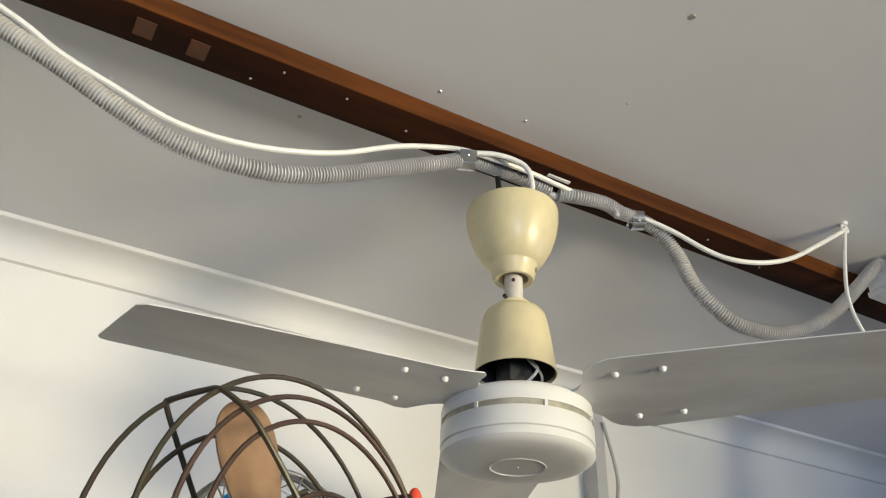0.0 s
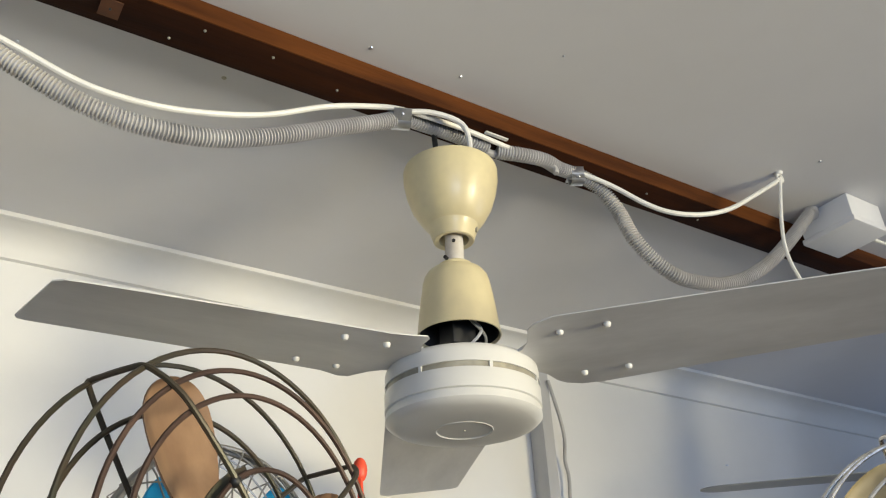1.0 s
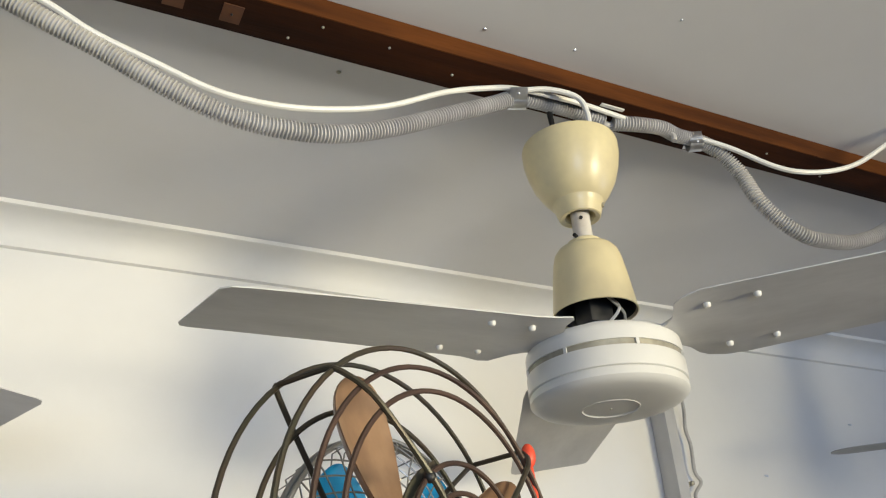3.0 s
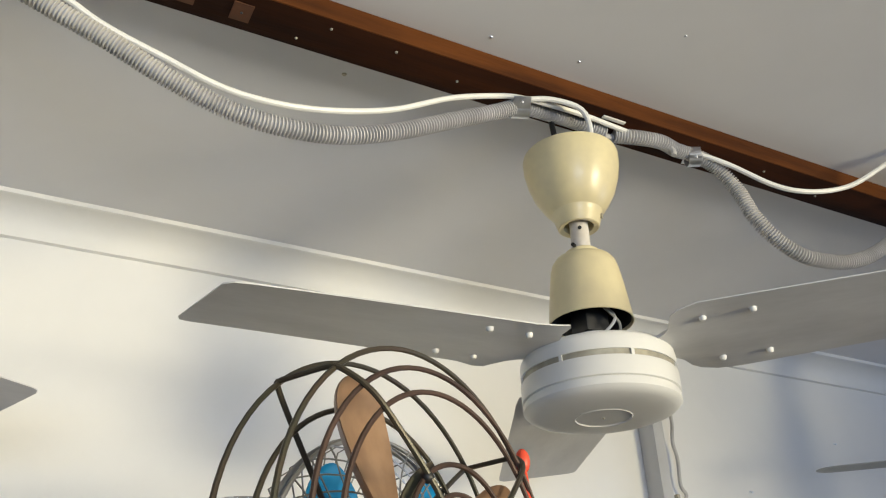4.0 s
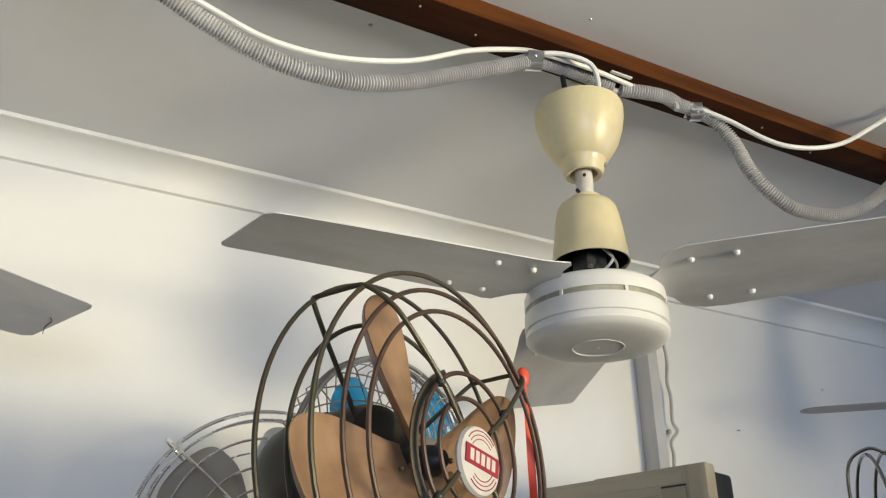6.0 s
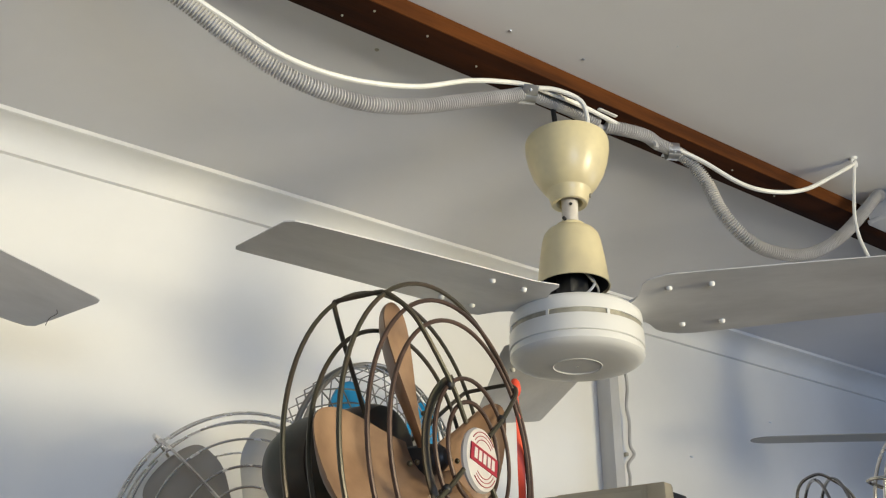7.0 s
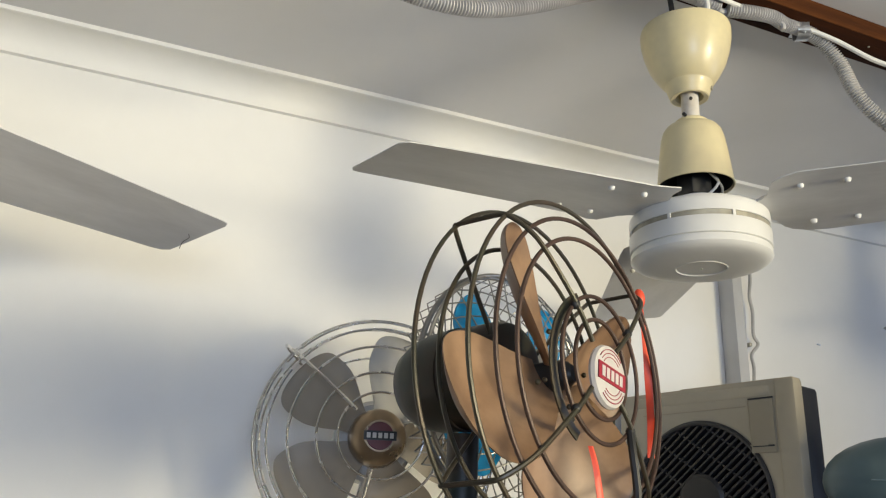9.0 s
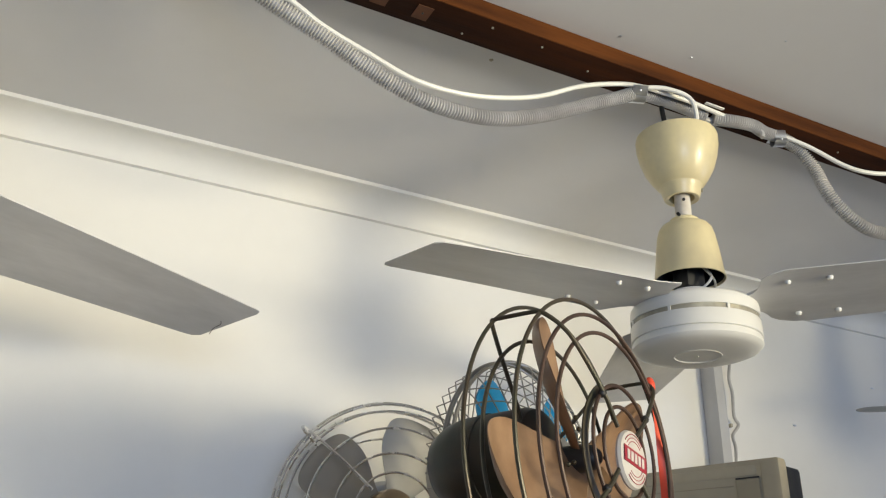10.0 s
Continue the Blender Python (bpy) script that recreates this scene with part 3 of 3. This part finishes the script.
for a in (115, 197, 292, 9):
    bl = part("blade", petal(0.016, 0.170, 0.144, 0.018, -27, square=0.2), "tan", fan, "broad worn tan metal blade")
    put(bl, head, pose(0, -0.034, 0) @ Matrix.Rotation(-radians(a), 4, "Y"))
    for q in (0.034, 0.048):
        put(part("rivet", ball(0.003, pose(q, -0.042, 0.0)), "olive", fan), head, Matrix.Rotation(-radians(a), 4, "Y"))
put(part("hub", turned([(0, -0.058), (0.008, -0.058), (0.014, -0.050), (0.0165, -0.038), (0.017, 0.030), (0, 0.030)]), "dark", fan, "dark greasy hub"), head)
put(part("motor", turned([(0, 0.012), (0.044, 0.012), (0.054, 0.017), (0.058, 0.028), (0.058, 0.118), (0.053, 0.140), (0.044, 0.158), (0.028, 0.170), (0, 0.174)], seg=56), "green", fan, "dark green enamel motor housing"), head, pose(0, 0.0, 0.012))
put(part("motor_band", turned([(0.0578, 0.084), (0.0596, 0.085), (0.0596, 0.091), (0.0578, 0.092)], seg=56), "green", fan), head, pose(0, 0.0, 0.012))
low = pose(0, 0, -0.009)
put(part("badge", turned([(0, -0.1010), (0.025, -0.1012), (0.0315, -0.0997), (0.033, -0.0960), (0.032, -0.0930), (0, -0.0930)], seg=48), "badge", fan, "round pale badge with red bars and fine red arcs"), head, low)
for r in (0.0275, 0.0235, 0.0195):
    arc = [(r * math.cos(radians(a)), -0.1012, r * math.sin(radians(a))) for a in range(38, 143, 7)]
    for flip in (1, -1):
        put(part("badge_line", tube([(x, y, z * flip) for x, y, z in arc], 0.0005, 6), "red", fan, "fine red arc"), head, low)
put(part("badge_bar", box((-0.027, -0.1022, -0.0090), (0.027, -0.1012, 0.0090)), "red", fan, "plain dark red bar"), head, low @ Matrix.Rotation(radians(10), 4, "Y"))
for q in range(5):
    put(part("badge_mark", box((-0.0210 + q * 0.0088, -0.1028, -0.0056), (-0.0152 + q * 0.0088, -0.1021, 0.0056)), "badge", fan), head, low @ Matrix.Rotation(radians(10), 4, "Y"))
sb = bmesh.new()
rows = []
for a in range(112, 246, 7):
    c, q = math.cos(radians(a)), math.sin(radians(a))
    y = -0.0860 + 0.00005 * (a - 112)
    rows.append([sb.verts.new((r * c, y + k, r * q)) for r, k in ((0.0725, 0.0), (0.0815, 0.002), (0.0815, 0.0038), (0.0725, 0.0018))])
for p, q in zip(rows, rows[1:]):
    for i in range(4):
        sb.faces.new((p[i], p[(i + 1) % 4], q[(i + 1) % 4], q[i]))
sb.faces.new(rows[0])
sb.faces.new(rows[-1])
put(part("badge_strap", sb, "olive", fan, "flat dark strap along the cage"), head)
for a in (130.7, 39.4, -50.0, -141.0):
    c, q = math.cos(radians(a)), math.sin(radians(a))
    put(part("binding", ball(0.0052, pose(0.0757 * c, -0.0925, 0.0757 * q)), "dark", fan, "dark wire binding at a joint"), head)
put(part("loose_strap", tube(curve([(0.045, -0.094, -0.060), (0.040, -0.098, -0.085), (0.043, -0.098, -0.120), (0.036, -0.097, -0.150)], 6), 0.0045, 8), "dark", fan, "dark strap hanging from the cage"), head)
stand(fan, head, "green", 0.42, 0.09)

# ribbons on the cage
def ribbon(points, wide, label):
    line = even(curve(points, 8), 0.006)
    bm = bmesh.new()
    rows = []
    for i, p in enumerate(line):
        a = -0.45 + 0.45 * math.sin(i * 0.22)
        side = Vector((math.cos(a), math.sin(a), 0)) * wide * (0.55 + 0.45 * math.sin(min(1, i / 14) * 1.57)) / 2
        rows.append([bm.verts.new(p + side), bm.verts.new(p + Vector((0.0006, -0.0012, 0))), bm.verts.new(p - side)])
    for p, q in zip(rows, rows[1:]):
        bm.faces.new((p[0], p[1], q[1], q[0]))
        bm.faces.new((p[1], p[2], q[2], q[1]))
    got = bmesh.ops.extrude_face_region(bm, geom=bm.faces[:])
    for v in got["geom"]:
        if isinstance(v, bmesh.types.BMVert):
            v.co += Vector((0.0004, 0.0008, 0))
    return solid("ribbon", bm, "ribbon", label, "ribbon", group="ribbons")


ribbon([(0.676, 1.012, 2.020), (0.673, 1.004, 1.995), (0.672, 0.998, 1.94), (0.673, 0.998, 1.88), (0.671, 0.998, 1.835)], 0.0085, "bright red ribbon tied to the fan cage")
ribbon([(0.530, 0.908, 1.832), (0.533, 0.904, 1.81), (0.538, 0.902, 1.76), (0.541, 0.900, 1.70), (0.543, 0.900, 1.65)], 0.009, "bright red ribbon tied low on the fan cage")
solid("ribbon_knot", ball(0.0075, pose(0.677, 1.014, 2.024) @ Matrix.Diagonal((1, 1, 1.7, 1))), "ribbon", "knot of red ribbon on the fan cage", "ribbon")

# chrome fan with taupe blades
fan, head = fan_head("table_fan", (0.560, 1.600, 1.899), -14.0, 0.0, "table fan with a bright chrome ring guard and taupe blades", "table fans")
for r, y, w in ((0.206, -0.006, 0.0026), (0.200, -0.024, 0.0022), (0.184, -0.040, 0.0022), (0.150, -0.056, 0.0022), (0.104, -0.068, 0.0022), (0.070, -0.074, 0.0022), (0.196, 0.020, 0.0022), (0.15, 0.05, 0.002)):
    put(part("guard_ring", ring(r, y, w, 88), "chrome", fan, "chrome guard ring"), head)
for k in range(3):
    pts = [(0.056, -0.080), (0.104, -0.072), (0.150, -0.060), (0.198, -0.034), (0.221, -0.014), (0.219, 0.006), (0.196, 0.012), (0.15, 0.052), (0.07, 0.07)]
    put(part("guard_spoke", tube(curve([(r, y, 0) for r, y in pts], 5), 0.0028, 8), "chrome", fan, "chrome guard spoke"), head, Matrix.Rotation(-radians(137 + 120 * k), 4, "Y"))
# the second blade's pale grey stands in for bright gloss on taupe
for k in range(5):
    put(part("blade", petal(0.04, 0.178, 0.140, 0.012, -22, square=0.7), "grey" if k == 1 else "taupe", fan, "broad rounded blade, bright gloss put in as pale grey" if k == 1 else "broad rounded taupe blade"), head, pose(0, -0.012, 0) @ Matrix.Rotation(-radians(142 - 72 * k), 4, "Y"))
put(part("hub", turned([(0, -0.066), (0.026, -0.066), (0.031, -0.062), (0.042, -0.054), (0.047, -0.040), (0.049, -0.015), (0.044, 0.02), (0, 0.02)], seg=48), "brass", fan, "polished bronze hub cap"), head)
put(part("badge", turned([(0, -0.0685), (0.022, -0.0685), (0.023, -0.0655), (0, -0.0655)], seg=36), "maroon", fan, "round maroon badge"), head)
put(part("badge_bar", box((-0.027, -0.0702, -0.0075), (0.027, -0.0684, 0.0075)), "dark", fan, "plain dark bar"), head)
for q in range(5):
    put(part("badge_mark", box((-0.0222 + q * 0.0095, -0.0709, -0.0042), (-0.0160 + q * 0.0095, -0.0701, 0.0042)), "badge", fan), head)
put(part("motor", turned([(0, 0.02), (0.062, 0.02), (0.070, 0.03), (0.070, 0.11), (0.05, 0.14), (0, 0.145)], seg=48), "grey", fan, "grey enamel motor"), head)
stand(fan, head, "grey", 0.39, 0.06)

# blue-bladed fan with a mesh guard
fan, head = fan_head("table_fan", (0.618, 1.257, 1.943), 20.0, 0.0, "table fan with blue blades in a grey wire mesh guard", "table fans")
RB = 0.160
put(part("guard_rim", ring(RB, 0.0, 0.004, 80), "mesh", fan, "thick grey rim"), head)
put(part("guard_rim", ring(RB, -0.014, 0.003, 80), "mesh", fan), head)
for side in (-1, 1):
    for k in range(30):
        pts = []
        for i in range(13):
            s = i / 12
            r = 0.045 + (RB - 0.045) * s
            a = 2 * math.pi * k / 30 + side * 0.85 * (1 - s)
            y = -0.014 - 0.060 * math.cos(s * math.pi / 2) ** 0.7
            pts.append((r * math.cos(a), y, r * math.sin(a)))
        put(part("mesh_wire", tube(pts, 0.0011, 5), "mesh", fan), head)
for k in range(48):
    a = 2 * math.pi * k / 48
    put(part("rear_wire", tube([(RB * math.cos(a), 0.0, RB * math.sin(a)), (RB * 0.96 * math.cos(a), 0.04, RB * 0.96 * math.sin(a)), (0.06 * math.cos(a + 0.2), 0.07, 0.06 * math.sin(a + 0.2))], 0.0011, 5), "mesh", fan), head)
put(part("guard_boss", turned([(0, -0.078), (0.040, -0.078), (0.047, -0.074), (0.047, -0.068), (0, -0.068)]), "mesh", fan, "round boss of the guard"), head)
for k in range(4):
    put(part("blade", petal(0.03, 0.146, 0.092, 0.010, -14, square=0.6), "blue", fan, "glossy bright blue plastic blade"), head, pose(0, -0.02, 0) @ Matrix.Rotation(-radians(136 - 90 * k), 4, "Y"))
put(part("hub", turned([(0, -0.05), (0.03, -0.048), (0.034, -0.03), (0.034, 0.0), (0, 0.0)]), "blue", fan, "blue hub"), head)
put(part("motor", turned([(0, 0.05), (0.055, 0.05), (0.06, 0.06), (0.06, 0.13), (0.03, 0.15), (0, 0.15)]), "grey", fan, "grey motor housing"), head)
stand(fan, head, "grey", 0.42, 0.08, 0.08)

# beige box fan, turned across the shelf
bf = thing("box_fan", (1.29, 1.39, SHELF), "beige plastic box fan with a round black grille", "box fan")
bf.matrix_basis = pose(1.297, 1.373, SHELF, 0, 0, -73.2)
# local: -y is the front, x runs from the far end (negative) to the near end (0)
BW, BH, BD = 0.40, 0.545, 0.095
part("rear_shell", box((-BW + 0.004, 0.026, 0.004), (-0.001, BD, BH - 0.010), 0.008), "black", bf, "dark grey rear shell")
fr = bmesh.new()
cx, cz, gr = -0.215, 0.325, 0.155
hole = [(cx + gr * math.cos(2 * math.pi * i / 48), cz + gr * math.sin(2 * math.pi * i / 48)) for i in range(48)]
sq = []
for x, z in hole:
    dx, dz = x - cx, z - cz
    k = min(((-0.0 - cx) if dx > 0 else (BW + cx)) / max(1e-6, abs(dx)), ((BH - cz) if dz > 0 else cz) / max(1e-6, abs(dz)))
    sq.append((cx + dx * k, cz + dz * k))
levels = [[fr.verts.new((x, y, z)) for x, z in pts] for pts, y in ((hole, 0.03), (hole, 0.004), ([(cx + (x - cx) * 1.06, cz + (z - cz) * 1.06) for x, z in hole], 0.0), (sq, 0.0), (sq, 0.028))]
for p, q in zip(levels, levels[1:]):
    for i in range(48):
        fr.faces.new((p[i], p[(i + 1) % 48], q[(i + 1) % 48], q[i]))
part("front_frame", fr, "beige", bf, "beige plastic front frame")
part("corner_post", box((-0.040, -0.004, 0.0), (0.001, 0.030, BH + 0.002), 0.006), "beige", bf)
part("top_rail", box((-0.36, -0.002, BH - 0.03), (-0.05, 0.05, BH - 0.008), 0.004), "beige", bf)
part("top_step", box((-0.25, 0.002, BH - 0.01), (-0.03, 0.05, BH + 0.003), 0.004), "beige", bf)
part("seam", box((-0.34, -0.0015, BH - 0.047), (-0.102, 0.001, BH - 0.0455)), "beigedark", bf)
part("panel_gap", box((-0.0955, -0.0022, BH - 0.0345), (-0.0445, 0.001, BH - 0.0315)), "black", bf, "dark gap over the panel")
part("panel_gap", box((-0.092, -0.0038, BH - 0.124), (-0.048, -0.0029, BH - 0.121)), "black", bf, "dark slot in the panel")
pn = part("switch_panel", box((-0.0955, -0.003, BH - 0.135), (-0.0445, 0.0, BH - 0.035), 0.0015), "beigedark", bf, "recessed rectangular panel")
part("panel_line", box((-0.096, -0.0045, BH - 0.122), (-0.060, -0.003, BH - 0.119)), "beigedark", pn)
part("grille_back", turned([(0, 0.035), (0.153, 0.035), (0.153, 0.040), (0, 0.040)], m=pose(cx, 0, cz), seg=48), "black", bf)
part("grille_rim", ring(gr - 0.004, 0.004, 0.0055, 64), "black", bf).matrix_basis = pose(cx, 0, cz)
for i in range(-11, 12):
    d = i * 0.0125
    h = math.sqrt(max(0, (gr - 0.006) ** 2 - d * d))
    part("grille_slat", box((-h, -0.001, -0.0022), (h, 0.016, 0.0022)), "black", bf).matrix_basis = pose(cx, 0.004, cz) @ Matrix.Rotation(radians(-38), 4, "Y") @ Matrix.Translation((0, 0, d))
for i in range(-3, 4):
    d = i * 0.042
    h = math.sqrt(max(0, (gr - 0.006) ** 2 - d * d))
    part("grille_bar", box((-h, 0.002, -0.002), (h, 0.012, 0.002)), "black", bf).matrix_basis = pose(cx, 0.004, cz) @ Matrix.Rotation(radians(35), 4, "Y") @ Matrix.Translation((0, 0, d))
part("grille_boss", turned([(0, -0.004), (0.045, -0.002), (0.052, 0.004), (0.052, 0.012), (0, 0.012)], m=pose(cx, 0, cz)), "black", bf, "round dark boss")

# teal fan, turned away along the shelf
fan, head = fan_head("table_fan", (1.462, 1.160, 1.852), 46.0, 0.0, "teal enamel table fan with dark chrome guard rings", "table fans")
put(part("motor", turned([(0, -0.02)] + [(0.078 * math.sin(radians(a)), 0.105 - 0.135 * math.cos(radians(a))) for a in range(24, 180, 12)] + [(0, 0.240)], seg=56), "teal", fan, "long rounded teal motor housing"), head)
put(part("motor_seam", box((-0.0775, 0.01, -0.001), (0.0775, 0.17, 0.001)), "teal", fan), head)
for r, y in ((0.182, -0.015), (0.180, 0.015), (0.145, -0.045), (0.10, -0.06), (0.05, -0.065)):
    put(part("guard_ring", ring(r, y, 0.0030, 72), "chromedark", fan, "dark chrome guard ring"), head)
for k in range(6):
    put(part("guard_spoke", tube(curve([(0.05, -0.066, 0), (0.145, -0.048, 0), (0.182, -0.012, 0), (0.188, 0.015, 0), (0.16, 0.045, 0), (0.07, 0.05, 0)], 6), 0.0028, 8), "chromedark", fan, "dark chrome guard spoke"), head, Matrix.Rotation(radians(20 + 60 * k), 4, "Y"))
for k in range(4):
    put(part("blade", petal(0.03, 0.150, 0.11, 0.01, -32), "greenish", fan, "grey-green painted blade"), head, pose(0, -0.03, 0) @ Matrix.Rotation(radians(35 + 90 * k), 4, "Y"))
put(part("hub", turned([(0, -0.05), (0.02, -0.048), (0.026, -0.04), (0.026, 0.0), (0, 0.0)]), "dark", fan), head)
put(part("handle", tube([(-0.02, 0.10, -0.085), (-0.055, 0.08, -0.045)], 0.006, 8), "grey", fan, "pale handle rod"), head)
stand(fan, head, "teal", 0.33, 0.08)

# chrome fan with sand-coloured blades
fan, head = fan_head("table_fan", (1.181, 0.724, 1.893), -45.0, 0.0, "table fan with sand-coloured blades in chrome rings", "table fans")
for r, y in ((0.145, 0.0), (0.140, -0.03), (0.112, -0.055), (0.075, -0.07), (0.045, -0.075)):
    put(part("guard_ring", ring(r, y, 0.0022, 80), "chrome", fan, "chrome guard ring"), head)
for k in range(6):
    put(part("guard_spoke", tube(curve([(0.035, -0.076, 0), (0.09, -0.068, 0), (0.138, -0.036, 0), (0.152, -0.008, 0), (0.142, 0.012, 0), (0.06, 0.045, 0)], 6), 0.0024, 8), "chrome", fan, "chrome guard spoke"), head, Matrix.Rotation(radians(15 + 60 * k), 4, "Y"))
for k in range(4):
    put(part("blade", petal(0.03, 0.130, 0.12, 0.01, -26, square=0.7), "sand", fan, "broad sand-coloured blade"), head, pose(0, -0.016, 0) @ Matrix.Rotation(-radians(130 - 90 * k), 4, "Y"))
put(part("hub", turned([(0, -0.05), (0.022, -0.048), (0.03, -0.03), (0.03, 0.0), (0, 0.0)]), "sand", fan), head)
put(part("motor", turned([(0, 0.02), (0.05, 0.02), (0.056, 0.035), (0.056, 0.10), (0.04, 0.12), (0, 0.125)]), "green", fan, "dark green motor housing"), head)
stand(fan, head, "green", 0.36, 0.08)
